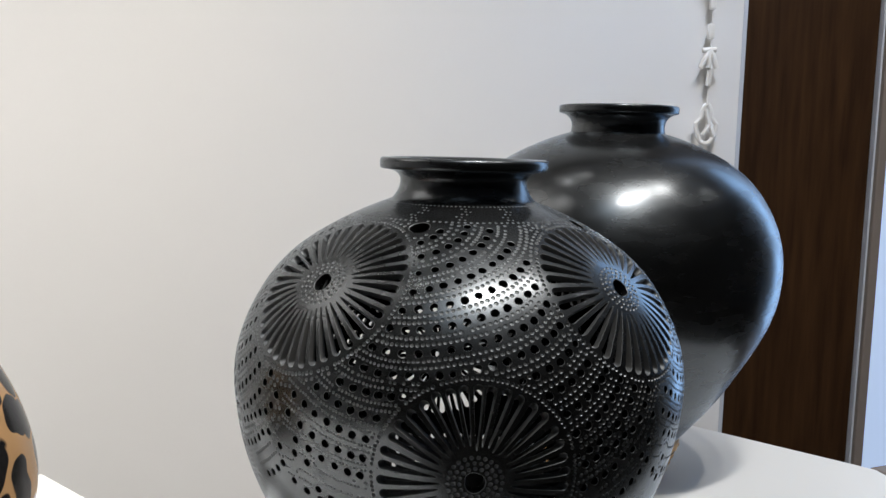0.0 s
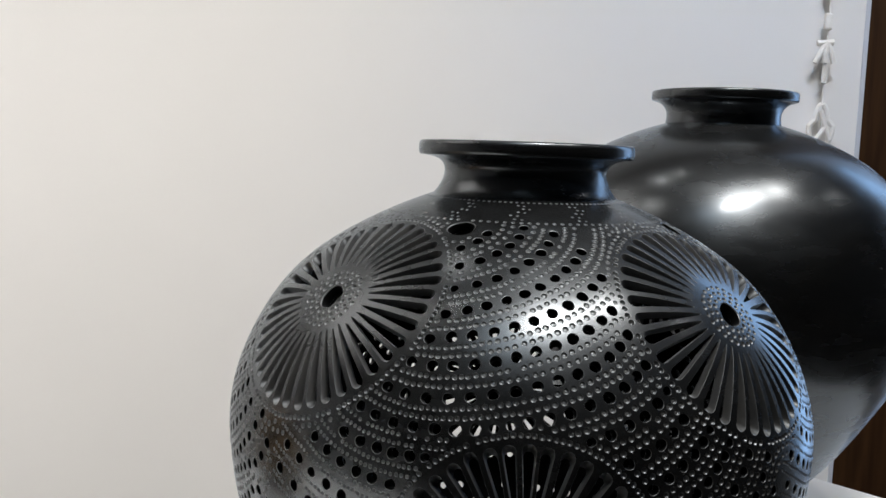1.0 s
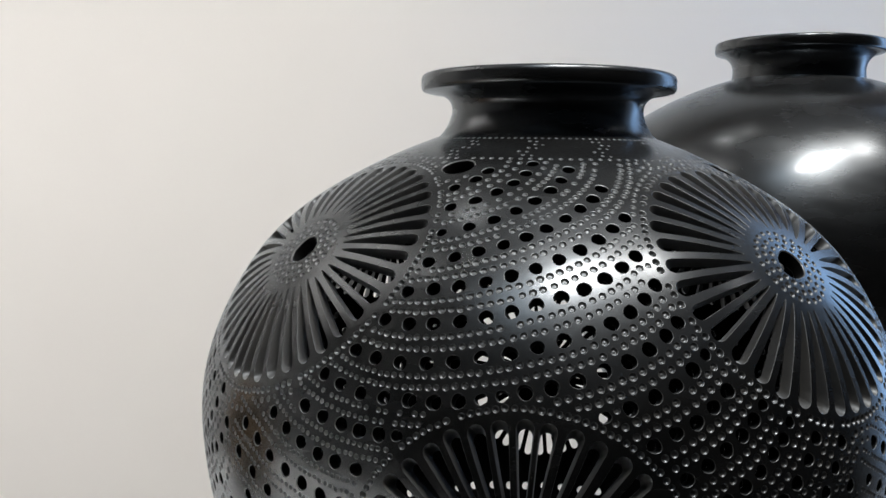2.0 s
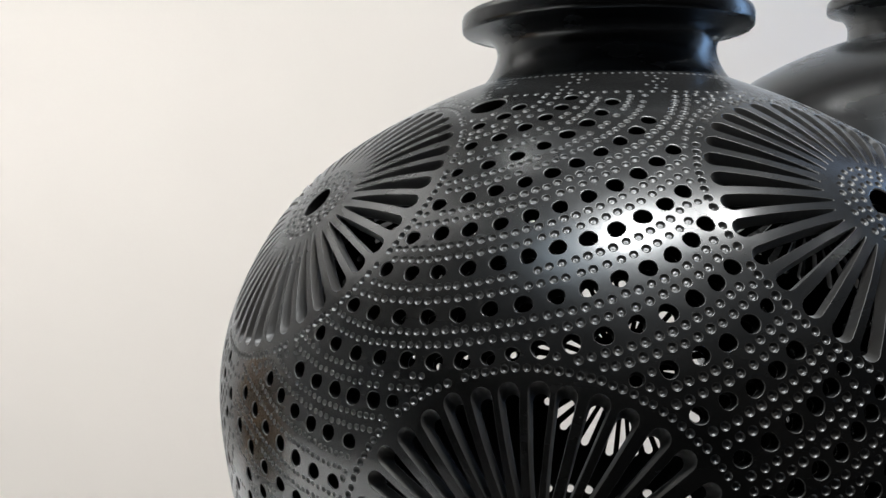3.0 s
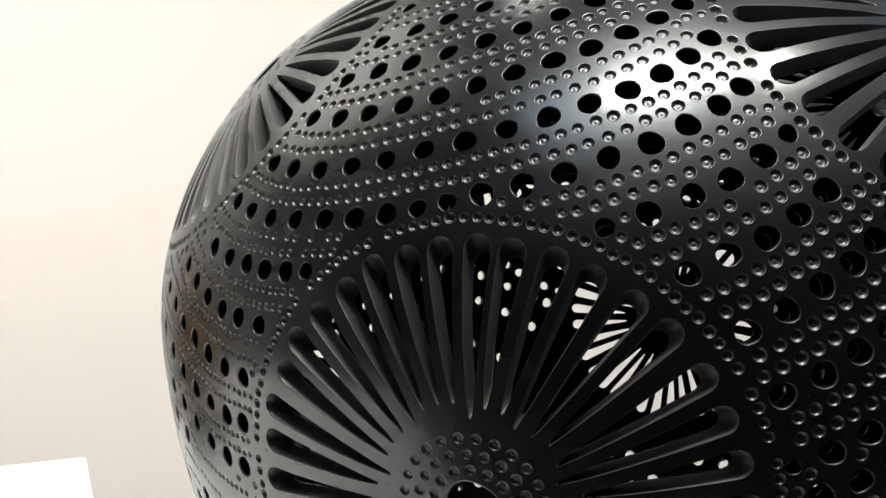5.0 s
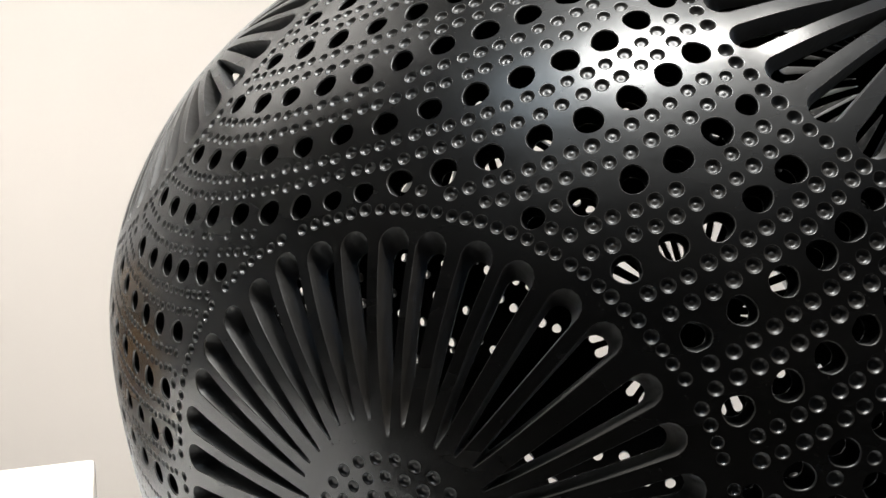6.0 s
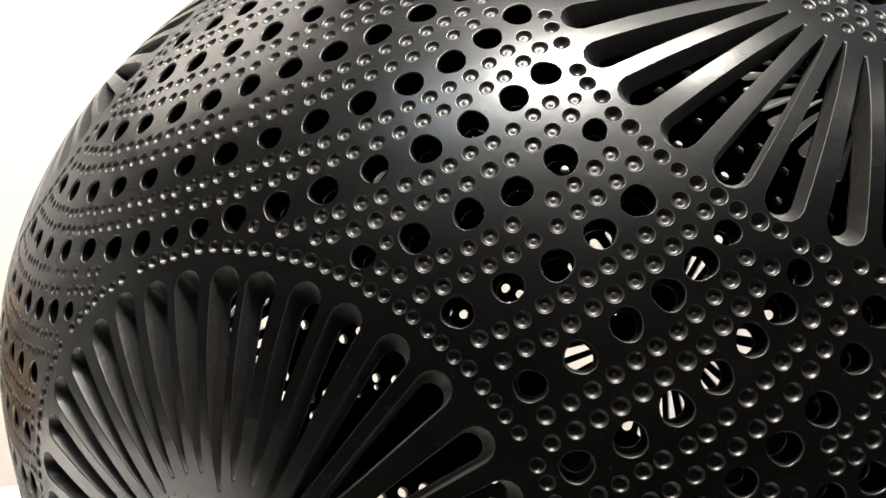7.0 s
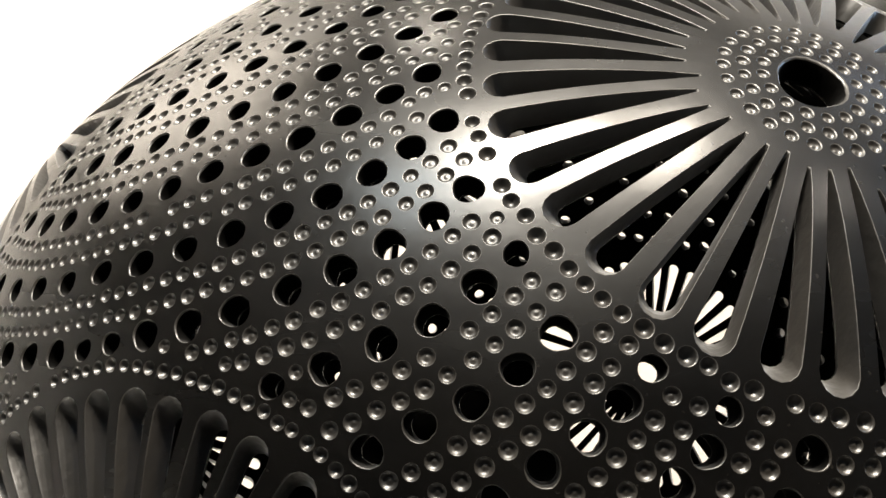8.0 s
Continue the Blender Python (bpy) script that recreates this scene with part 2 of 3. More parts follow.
def bench(name, corners, top, label):
    """A white box plinth; its corners are counted along (U) and across (V) from the bench's back corner."""
    ob = thing(name, (*CORNER, 0), label, "plinth")
    flat = [(u * U[0] + v * V[0], u * U[1] + v * V[1]) for u, v in corners]
    mid = [sum(q) / len(flat) for q in zip(*flat)]
    part("top", slab(flat, top - 0.03, top, 0.003), BOARD, ob)
    part("body", slab([(mid[0] + 0.94 * (x - mid[0]), mid[1] + 0.94 * (y - mid[1])) for x, y in flat], 0.0, top - 0.0302, 0), BOARD, ob)
    return ob


bench("display_bench", [(0, 0), (0.366, 0), (0.449, 0.062), (0.449, 0.684), (0, 0.684)], TOP, "white lacquered display bench under two black vases")
bench("plinth", [(-0.069, 0.69), (0.36, 0.69), (0.36, 1.06), (-0.069, 1.06)], 0.812, "brightly lit white plinth under a spotted vase")
side = thing("side_plinth", (0.905, 0.66, 0), "low grey painted plinth behind the white bench", "plinth", turn=24)
part("body", box(bmesh.new(), (-0.20, -0.16, 0), (0.20, 0.16, 0.600), 0.004), TAUPE, side)


def straw_ring(place, radius, layers):
    """A coiled straw ring that flares upwards: pale coils bound with thin dark strands."""
    ob = thing("straw_ring", place, "coiled tan and dark straw ring under a black vase", "pot ring", "straw rings")
    for layer in range(layers):
        bm = bmesh.new()
        dark = layer % 2
        sides, tube = 96, 0.0026 if dark else 0.0046
        z0, rad = 0.0046 + 0.0046 * layer, radius + 0.0019 * layer + (0.0016 if dark else 0.0)
        rings = []
        for k in range(sides):
            a = 2 * math.pi * k / sides
            ring = []
            for c in (2 * math.pi * j / 10 for j in range(10)):
                reach = rad + tube * (1 + 0.14 * math.sin(32 * a + 2 * c + layer)) * math.cos(c)
                ring.append(bm.verts.new((reach * math.cos(a), reach * math.sin(a), z0 + tube * math.sin(c))))
            rings.append(ring)
        for k in range(sides):
            one, two = rings[k], rings[(k + 1) % sides]
            for j in range(10):
                bm.faces.new((one[j], two[j], two[(j + 1) % 10], one[(j + 1) % 10]))
        bmesh.ops.recalc_face_normals(bm, faces=bm.faces[:])
        part("strand" if dark else "coil", bm, DARK_STRAW if dark else STRAW, ob, "dark binding strand" if dark else "", smooth=True)
    return ob


# ---- plain black vase ----
VASE2 = (0.161, 0.29)


def plain_vase():
    ob = thing("black_vase", (*VASE2, 0), "large round polished black clay vase on a straw ring", "vase", "black clay vases")
    body = [(0.0470, 1.0963), (0.060, 1.0923), (0.083, 1.0833), (0.112, 1.0676), (0.1345, 1.0476), (0.152, 1.0213), (0.162, 0.9946), (0.1652, 0.9710),
            (0.1640, 0.9454), (0.157, 0.9167), (0.143, 0.8867), (0.126, 0.8570), (0.111, 0.8334), (0.096, 0.8136), (0.082, 0.7966), (0.070, 0.784), (0.055, 0.7755)]
    curve = list(map(tuple, spline_curve(body, 110)))
    inner = [(max(r - 0.005, 0.01), z + (0.004 if z < 0.85 else 0)) for r, z in curve]
    part("body", lathe(curve + [(0.001, 0.7752), (0.001, 0.780)] + inner[::-1], 128), CLAY_PLAIN, ob, smooth=True)
    part("neck", lathe(spline_curve([(0.0470, 1.0955), (0.0462, 1.1005), (0.0467, 1.1068), (0.050, 1.1118), (0.0555, 1.1148), (0.0574, 1.1152)], 40)[::-1], 128), CLAY_PLAIN, ob, smooth=True)
    rim = [(0.0574, 1.1152), (0.0590, 1.1158), (0.0594, 1.1170), (0.0594, 1.1215), (0.0588, 1.1228), (0.0575, 1.1232), (0.0545, 1.1232), (0.050, 1.121), (0.0455, 1.114), (0.0418, 1.105), (0.0415, 1.0965), (0.043, 1.092)]
    part("rim", lathe(rim[::-1], 128), CLAY_PLAIN, ob, smooth=True)
    return ob


straw_ring((*VASE2, TOP), 0.0610, 7)
plain_vase()

# ---- pierced black vase ----
NECK_BASE = (0.0495, 1.0437)
BODY = [NECK_BASE, (0.0654, 1.0372), (0.0856, 1.0270), (0.1083, 1.0120), (0.1293, 0.9920), (0.1431, 0.9720), (0.1518, 0.9520), (0.1563, 0.9270), (0.1548, 0.9020),
        (0.1487, 0.8720), (0.1371, 0.8420), (0.1205, 0.8130), (0.0985, 0.7890), (0.074, 0.7745), (0.055, 0.7700)]
CURVE = spline_curve(BODY, 1600)
ARC = np.concatenate([[0], np.cumsum(np.linalg.norm(np.diff(CURVE, axis=0), axis=1))])
SLOPE = np.gradient(CURVE, ARC, axis=0)
SLOPE /= np.linalg.norm(SLOPE, axis=1)[:, None]
ZERO = 0.10518 - float(np.interp(-0.992, -CURVE[:, 1], ARC))   # arc lengths below are counted from this far above the neck's foot
THICK = 0.005
STRETCH = 0.13


def along(s):
    s = np.asarray(s, float)
    return np.interp(s, ARC, CURVE[:, 0]), np.interp(s, ARC, CURVE[:, 1]), np.interp(s, ARC, SLOPE[:, 0]), np.interp(s, ARC, SLOPE[:, 1])


def normal(phi, s):
    _, _, dr, dz = along(s)
    return np.stack([-dz * np.sin(phi), dz * np.cos(phi), dr], -1)


def swell(phi, z):
    """The shoulder stands a little fuller at the sides than in front."""
    side = np.clip((np.abs((phi + math.pi) % (2 * math.pi) - math.pi) - 0.60) / 0.42, 0, 1)
    return 0.0017 * side * side * (3 - 2 * side) * np.exp(-((z - 1.003) / 0.024) ** 2)


def surface(phi, s, depth=0.0):
    r, z, _, _ = along(s)
    depth = np.asarray(depth) - swell(phi, z)
    p = np.stack([r * np.sin(phi), -r * np.cos(phi), z], -1)
    return p - np.asarray(depth)[..., None] * normal(phi, s)


def nearest(p):
    """phi, s and the height over the wall of points near the vase."""
    rho, out = np.hypot(p[:, 0], p[:, 1]), np.zeros((len(p), 2))
    coarse = CURVE[::4]
    for i in range(0, len(p), 4000):
        d = (rho[i:i + 4000, None] - coarse[:, 0]) ** 2 + (p[i:i + 4000, 2:3] - coarse[:, 1]) ** 2
        k = np.argmin(d, axis=1) * 4
        off = np.stack([rho[i:i + 4000], p[i:i + 4000, 2]], 1) - CURVE[k]
        out[i:i + 4000, 0] = ARC[k] + (off * SLOPE[k]).sum(1)
        out[i:i + 4000, 1] = off[:, 0] * -SLOPE[k, 1] + off[:, 1] * SLOPE[k, 0]
    return np.arctan2(p[:, 0], -p[:, 1]), out[:, 0], out[:, 1]


def polar(phi0, s0, rho, alpha):
    """The wall's points at the distance rho and the bearing alpha (from its right, anticlockwise) from one of its points."""
    rho, alpha = np.broadcast_arrays(np.asarray(rho, float), np.asarray(alpha, float))
    c, n = surface(phi0, s0), normal(phi0, s0)
    _, _, dr, dz = along(s0)
    e1 = np.array([math.cos(phi0), math.sin(phi0), 0.0])
    e2 = -np.array([dr * math.sin(phi0), -dr * math.cos(phi0), dz])
    way = np.cos(alpha)[:, None] * e1 + np.sin(alpha)[:, None] * e2
    a, b = rho.copy(), -rho ** 2 / 0.32
    for _ in range(7 if rho.max() < 0.1 else 24):
        p = c + a[:, None] * way + b[:, None] * n
        phi, s, h = nearest(p)
        b = b - h / np.maximum(normal(phi, s) @ n, 0.3)
        p = c + a[:, None] * way + b[:, None] * n
        a = a * np.clip(rho / np.maximum(np.linalg.norm(p - c, axis=1), 1e-6), 0.7, 1.3)
    phi, s, _ = nearest(c + a[:, None] * way + b[:, None] * n)
    return phi0 + (phi - phi0 + math.pi) % (2 * math.pi) - math.pi, s


rng = np.random.default_rng(7)
MM = 0.001
UPPER = [math.radians(a) for a in (-43.2, 49.7, 138.5, 227.5)]
ROSES = []          # bearing, arc, slots, first slot's bearing
for k, a in enumerate(UPPER):
    ROSES.append((a, (98.8, 100.3, 99.0, 99.6)[k] * MM - ZERO, (38, 35, 36, 37)[k], (0.2, 4.2, 3.0, 6.0)[k]))
    ROSES.append((a + math.radians(45.9), 207.4 * MM - ZERO, 38, 3.4))
BORDER = 58.6 * MM
rose_xyz = np.array([surface(a, s) for a, s, _, _ in ROSES])

circles = []        # kind, bearing, arc, radius, squeeze
placed, cells = [], {}


def put(kind, phi, s, radius, gap=0.45 * MM, squeeze=1.0, free=False):
    """Add a hole, dimple or pit unless it meets an earlier one."""
    if not 2.2 * MM + radius < s < ARC[-1] - 0.06:
        return False
    p = surface(phi, s)
    if not free and np.min(np.linalg.norm(rose_xyz - p, axis=1)) < BORDER + (0.7 * MM if kind == "hole" else 1.35 * MM) + radius:
        return False
    cell = tuple(int(math.floor(v / 0.008)) for v in p)
    for i in range(-1, 2):
        for j in range(-1, 2):
            for k in range(-1, 2):
                for q, r in cells.get((cell[0] + i, cell[1] + j, cell[2] + k), ()):
                    if (q[0] - p[0]) ** 2 + (q[1] - p[1]) ** 2 + (q[2] - p[2]) ** 2 < (r + radius + gap) ** 2:
                        return False
    cells.setdefault(cell, []).append((p, radius))
    circles.append((kind, phi, s, radius, squeeze))
    return True


# rosettes: a centre hole, three rings of dimples, a border of pits
slots = []
for a in UPPER:     # a large hole beside each upper rosette
    put("hole", a + math.radians(22.7), 42.7 * MM - ZERO, 6.9 * MM, 0.1 * MM, 0.9, True)
for a, s, count, first in ROSES:
    put("hole", a, s, 6.5 * MM, free=True, squeeze=1.0)
    for rho, n in ((8.7, 15), (12.0, 20), (15.3, 25)):
        phi, arc = polar(a, s, np.full(n, rho * MM), np.arange(n) * 2 * math.pi / n + rho)
        for f, g in zip(phi, arc):
            put("dimple", f, g, 1.3 * MM * rng.uniform(0.9, 1.05), 0.2 * MM, free=True)
    # the border's pits are finer about the rosettes that sit lower or farther from the strong light
    count_p = 128 if s > 0.15 - ZERO else 106 if abs(a - UPPER[1]) < 0.1 else 122
    turns = (np.arange(count_p) + rng.normal(0, 0.06, count_p)) * 2 * math.pi / count_p
    phi, arc = polar(a, s, BORDER + rng.normal(0, 0.12 * MM, count_p), turns)
    for f, g in zip(phi, arc):
        put("pit", f, g, 0.435 * 2 * math.pi * BORDER / count_p * rng.uniform(0.9, 1.04), 0.12 * MM, free=True)
    # slots: narrow at the centre, round and wide at the border
    for k in range(count):
        al = first + k * 360 / count
        if s > 0.15 - ZERO:     # cut by eye: the lower rosettes' slots crowd and spread
            al += 2.1 * math.cos(math.radians(2 * (al - 52)))
        al = math.radians(al + rng.normal(0, 0.4))
        inner, outer, half = (18.9 + rng.uniform(-0.4, 3.8)) * MM, ((56.3 if abs(a - UPPER[1]) < 0.1 else 55.3) + rng.uniform(-0.6, 0.7)) * MM, (3.1 + rng.uniform(-0.12, 0.15)) * MM * 36.5 / count
        shapes = []
        for shrink, pull in ((0.0, 0.0), (0.12 * MM, 0.14 * MM), (0.7 * MM, 3.0 * MM)):
            end, w1, w0 = outer - pull, half - shrink, max(0.32 * MM - shrink * 0.1, 0.08 * MM)
            inn = inner + shrink * 3
            rho, off = [], []
            for v in np.linspace(0, 1, 9):
                rho.append(inn + v * (end - w1 - inn)), off.append(w0 + (w1 - w0) * v ** 0.82)
            turn = np.linspace(0, math.pi, 8)[1:-1]
            x = rho + [end - w1 + w1 * math.sin(q) for q in turn] + rho[::-1]
            y = off + [w1 * math.cos(q) for q in turn] + [-o for o in off[::-1]]
            x, y = np.array(x), np.array(y)
            shapes.append((np.hypot(x, y), al + np.arctan2(y, x)))
        rho = np.concatenate([q[0] for q in shapes])
        bear = np.concatenate([q[1] for q in shapes])
        phi, arc = polar(a, s, rho, bear)
        m = len(shapes[0][0])
        slots.append([(phi[i * m:(i + 1) * m], arc[i * m:(i + 1) * m]) for i in range(3)])

# bands of dots round the foot of the neck
for arc, n, size in ((4.6, 120, 0.8), (26.0, 118, 1.0)):
    for k in range(n):
        put("dimple", 2 * math.pi * k / n, arc * MM, size * MM, 0.15 * MM, free=True)
for k in range(14):     # small chains of dots between the two bands
    for j in range(5):
        put("dimple", math.radians(-2 + 25.7 * k + 2.6 * math.sin(1.5 * j)), (8.2 + 3.6 * j) * MM, 0.85 * MM, 0.15 * MM, free=True)
        put("dimple", math.radians(0.8 + 25.7 * k + 2.6 * math.sin(1.5 * j)), (8.6 + 3.6 * j) * MM, 0.7 * MM, 0.15 * MM, free=True)

# garlands: arcs of holes about a large hole beside each upper rosette, with rows of dimples between them
# each arc: its radius and how it drifts with the bearing
ARCS = [(14.5, -6.3, 2.7, 0, 0), (28.2, -5.7, 2.65, 0, 0), (42.0, -4.5, 2.0, 0, 0), (55.2, -4.0, 3.8, -0.9, 0), (67.8, -1.0, 3.3, -1.8, 0), (78.2, -1.4, 2.1, 12.3, -13.2), (88.6, -0.4, 7.6, 6.6, -17.6),
        (98.3, 1.4, 7.9, -0.3, -13.7), (107.1, 3.3, 10.0, -4.9, -13.1), (117.1, 3.1, 6.9, -6.0, -10.2), (127.6, 2.2, 2.1, -5.9, -5.6), (133.3, 6.0, 10.6, -12.4, -12.2), (141.6, 7.3, 10.4, -14.4, -10.7)]
ARCS += [(141.6 + 9.2 * k, 7.3, 10.4, -14.4, -10.7) for k in range(1, 7)]
# the first hole's bearing, the step and its drift; the outer arcs break off at the lower rosette and go on beyond it
RUNS = {0: [(-84.0, 31.2, 1.57, 0)], 1: [(-78.6, 19.4, -0.16, 0)], 2: [(-78.7, 13.3, -0.09, 0)], 3: [(-81.0, 9.59, -0.065, 0)], 4: [(-85.4, 8.06, -0.059, 0)], 5: [(-92.3, 7.0, -0.051, 0)],
        6: [(-100.2, 6.0, 0.069, -0.0067)], 7: [(-68.1, 4.37, 0.284, -0.0266), (-72.0, -4.49, -0.246, 0.0193)], 8: [(-52.4, 5.05, -0.095, 0), (-91.0, -3.63, -0.169, 0)], 9: [(-48.0, 4.38, -0.057, 0), (-100.9, -4.3, -0.04, 0)],
        10: [(-46.3, 4.27, -0.139, 0), (-105.5, -4.31, -0.037, 0)], 11: [(-46.9, 3.99, -0.107, 0), (-108.0, -3.55, -0.154, 0)], 12: [(-45.9, 3.51, 0, 0), (-110.2, -3.66, -0.135, 0)]}
for n in range(13, len(ARCS)):
    RUNS[n] = [(-46.5 + 0.4 * (n - 12), 3.5, 0, 0), (-111.5 - 0.8 * (n - 12), -3.6, -0.12, 0)]
RUN_LAST = {0: 3, 1: 5, 2: 7, 3: 9, 4: 10, 5: 11, 6: 13}


def on_arc(a, n, bear, stray=0.0):
    """Points of the garland's arc n at bearings in degrees."""
    m = max(0, n - 4)
    x = np.clip((bear + 70) / 50, -1.16, 1.6 if n < 5 else 0.98)
    rho = sum(c * x ** j for j, c in enumerate(ARCS[n]))
    return polar(a + math.radians(25.2 + 1.5 * m), (42 + 2.0 * m) * MM - ZERO, (rho + stray) * MM, np.radians(bear))


def run_bearings(n):
    """The bearings of the holes along arc n; past the counted ones the last step goes on."""
    out = []
    for first, step, drift, curl in RUNS[n]:
        last = RUN_LAST.get(n, 8 if n == 7 and step > 0 else 7)
        k = np.arange(0, last + 1)
        bear = first + step * k + drift * k * k + curl * k ** 3
        out += list(bear)
        if n >= 12:     # under the lower rosettes the arcs close in again
            out += [first - step * j for j in range(1, 10)]
        if n >= 8:
            gap = bear[-1] - bear[-2]
            out += [bear[-1] + gap * j for j in range(1, 16)]
    return np.array(out)


low_rows = list(enumerate(np.arange(279, 306, 11.4)))
for j, arc in low_rows:     # the lowest rows, between and under the lower rosettes
    n = int(2 * math.pi * along(arc * MM - ZERO)[0] / (11.2 * MM))
    for k in range(n):
        put("hole", 2 * math.pi * (k + 0.36 * j) / n + rng.normal(0, 0.004), arc * MM - ZERO + rng.normal(0, 0.3 * MM), 2.95 * MM * rng.uniform(0.92, 1.05), 0.8 * MM)

for q, a in enumerate(UPPER):
    right = UPPER[q + 1] if q < 3 else UPPER[0] + 2 * math.pi
    for n in range(len(ARCS)):
        bear = run_bearings(n)
        bear = bear[(bear > -225) & (bear < 45)]
        bear = bear + rng.normal(0, 9 / ARCS[n][0], len(bear))
        phi, arc = on_arc(a, n, bear, rng.normal(0, 0.15, len(bear)))
        for f, g in zip(phi, arc):
            if a + math.radians(1.2) < f < right - math.radians(0.8) and g > 30 * MM:
                size = 2.62 * rng.uniform(0.94, 1.06)
                for radius, gap in ((size, 0.3), (2.1, 0.2), (1.65, -0.3)):
                    if put("hole", f, g, radius * MM, gap * MM):
                        break
    for n in range(1, len(ARCS)):
        for lane in range(2):
            # stamped with a small tool on one side of the garland and a larger one on the other
            bear, size, b = [], [], -230.0 + 1.7 * lane
            while b < 50:
                grown = float(np.interp(b, (-85, -48), (0.0, 1.0))) if n > 3 else 0.25
                small = float(np.interp(b, (-100, -80), (1.0, 0.0))) if n > 6 else 0.0
                bear.append(b)
                size.append(1.20 + 0.22 * grown - 0.28 * small)
                b += math.degrees((3.2 + 0.9 * grown - 0.5 * small) / ARCS[n][0])
            bear = np.array(bear) + rng.normal(0, 9 / ARCS[n][0], len(bear))
            way = (0.35, 0.65)[lane]
            f1, g1 = on_arc(a, n, bear)
            f0, g0 = on_arc(a, n - 1, bear)
            phi, arc = f0 + (f1 - f0) * way, g0 + (g1 - g0) * way + rng.normal(0, 0.13 * MM, len(bear))
            for f, g, rad in zip(phi, arc, size):
                if a + math.radians(0.5) < f < right - math.radians(0.2) and g > 28.5 * MM:
                    put("dimple", f, g, rad * MM * rng.uniform(0.92, 1.06), 0.16 * MM)

for j, arc in enumerate(np.arange(272, 306, 3.55)):
    n = int(2 * math.pi * along(arc * MM - ZERO)[0] / (4.2 * MM))
    for k in range(n):
        put("dimple", 2 * math.pi * (k + 0.36 * j) / n, arc * MM - ZERO, 1.3 * MM * rng.uniform(0.9, 1.05), 0.3 * MM)

# dots that fill the edge between the garlands and each rosette's border
for a, s, _, _ in ROSES:
    for rho, size, gap in ((62.0, 1.2, 0.25), (65.6, 1.2, 0.6), (69.2, 1.2, 0.9)):
        n = int(2 * math.pi * rho / 4.2)
        phi, arc = polar(a, s, np.full(n, rho * MM), np.arange(n) * 2 * math.pi / n + rho)
        for f, g in zip(phi, arc):
            if g > 28.5 * MM:
                put("dimple", f, g, size * MM, gap * MM)

# the wall's own outline, unrolled: its seam runs between the rosettes on the far side
SEAM = [(0.0, 166.0), (0.150 - ZERO, 166.0), (0.170 - ZERO, 158.0), (ARC[-1], 158.0)]


def seam(s):
    return math.radians(float(np.interp(s, [q[0] for q in SEAM], [q[1] for q in SEAM])))


def wrap(phi, s):
    """The bearing within the unrolled sheet; None where the piece would cross its seam."""
    top = np.radians(np.interp(s, [q[0] for q in SEAM], [q[1] for q in SEAM]))
    turns = np.floor((top - phi) / (2 * math.pi))
    if turns.min() != turns.max():
        return None
    return phi + turns * 2 * math.pi


from mathutils.geometry import delaunay_2d_cdt


def sheet(outlines, filler):
    """Triangles of the unrolled wall without the outlines; per vertex (phi, s), and the vertex numbers of each outline."""
    steps = np.linspace(0, ARC[-1], 90)
    rim_a = [(seam(v) - 2 * math.pi, v) for v in steps]
    rim_b = [(seam(v), v) for v in steps]
    across = [(t, ARC[-1]) for t in np.linspace(rim_a[-1][0], rim_b[-1][0], 200)[1:-1]]
    back = [(t, 0.0) for t in np.linspace(rim_b[0][0], rim_a[0][0], 200)[1:-1]]
    pts = rim_a + across + rim_b[::-1] + back
    faces = [list(range(len(pts)))]
    for phi, arc in outlines:
        faces.append(list(range(len(pts), len(pts) + len(phi))))
        pts += list(zip(phi, arc))
    pts += filler
    flat = [Vector((p[0] * STRETCH, p[1])) for p in pts]
    turned = []
    for f in faces:
        x, y = np.array([flat[j][0] for j in f]), np.array([flat[j][1] for j in f])
        turned.append(f if (x * np.roll(y, -1) - np.roll(x, -1) * y).sum() > 0 else f[::-1])
    out, _, tris, from_v, _, from_f = delaunay_2d_cdt(flat, [], turned, 0, 1e-7, True)
    number = {}
    for i, src in enumerate(from_v):
        for j in src:
            number[j] = i
    keep = [t for t, src in zip(tris, from_f) if list(src) == [0]]
    uv = np.array([(v[0] / STRETCH, v[1]) for v in out])
    return uv, keep, [[number[j] for j in f] for f in faces[1:]]


def ring_of(phi, s, radius, n, scale=1.0, squeeze=1.0, turn=0.0, wob=None):
    r = float(along(s)[0])
    a = np.arange(n) * 2 * math.pi / n + turn
    w = radius * scale * (np.ones(n) if wob is None else wob)
    return phi + w * np.cos(a) / r, s + w * squeeze * np.sin(a)


outer_lines, inner_lines, mids, marks = [], [], [], []
for kind, phi, s, radius, squeeze in circles:
    n = {"hole": 22, "dimple": 14, "pit": 14}[kind]
    turn = rng.uniform(0, 6)
    wob = None
    if kind == "hole":
        t = np.arange(n) * 2 * math.pi / n
        wob = 1 + 0.04 * np.sin(2 * t + rng.uniform(0, 6)) + 0.035 * np.sin(3 * t + rng.uniform(0, 6)) + 0.012 * rng.normal(size=n)
    f, g = ring_of(phi, s, radius, n, 1.0, squeeze, turn, wob)
    f = wrap(f, g)
    if f is None:
        continue
    shift = f[0] - ring_of(phi, s, radius, n, 1.0, squeeze, turn, wob)[0][0]
    outer_lines.append((f, g))
    marks.append((kind, phi + shift, s, radius, squeeze, turn, wob))
    if kind == "hole":
        f1, g1 = ring_of(phi + shift, s, radius, n, 0.93, squeeze, turn, wob)
        f2, g2 = ring_of(phi + shift, s, radius, n, 0.85, squeeze, turn, wob)
        mids.append((f1, g1))
        inner_lines.append((f2, g2))
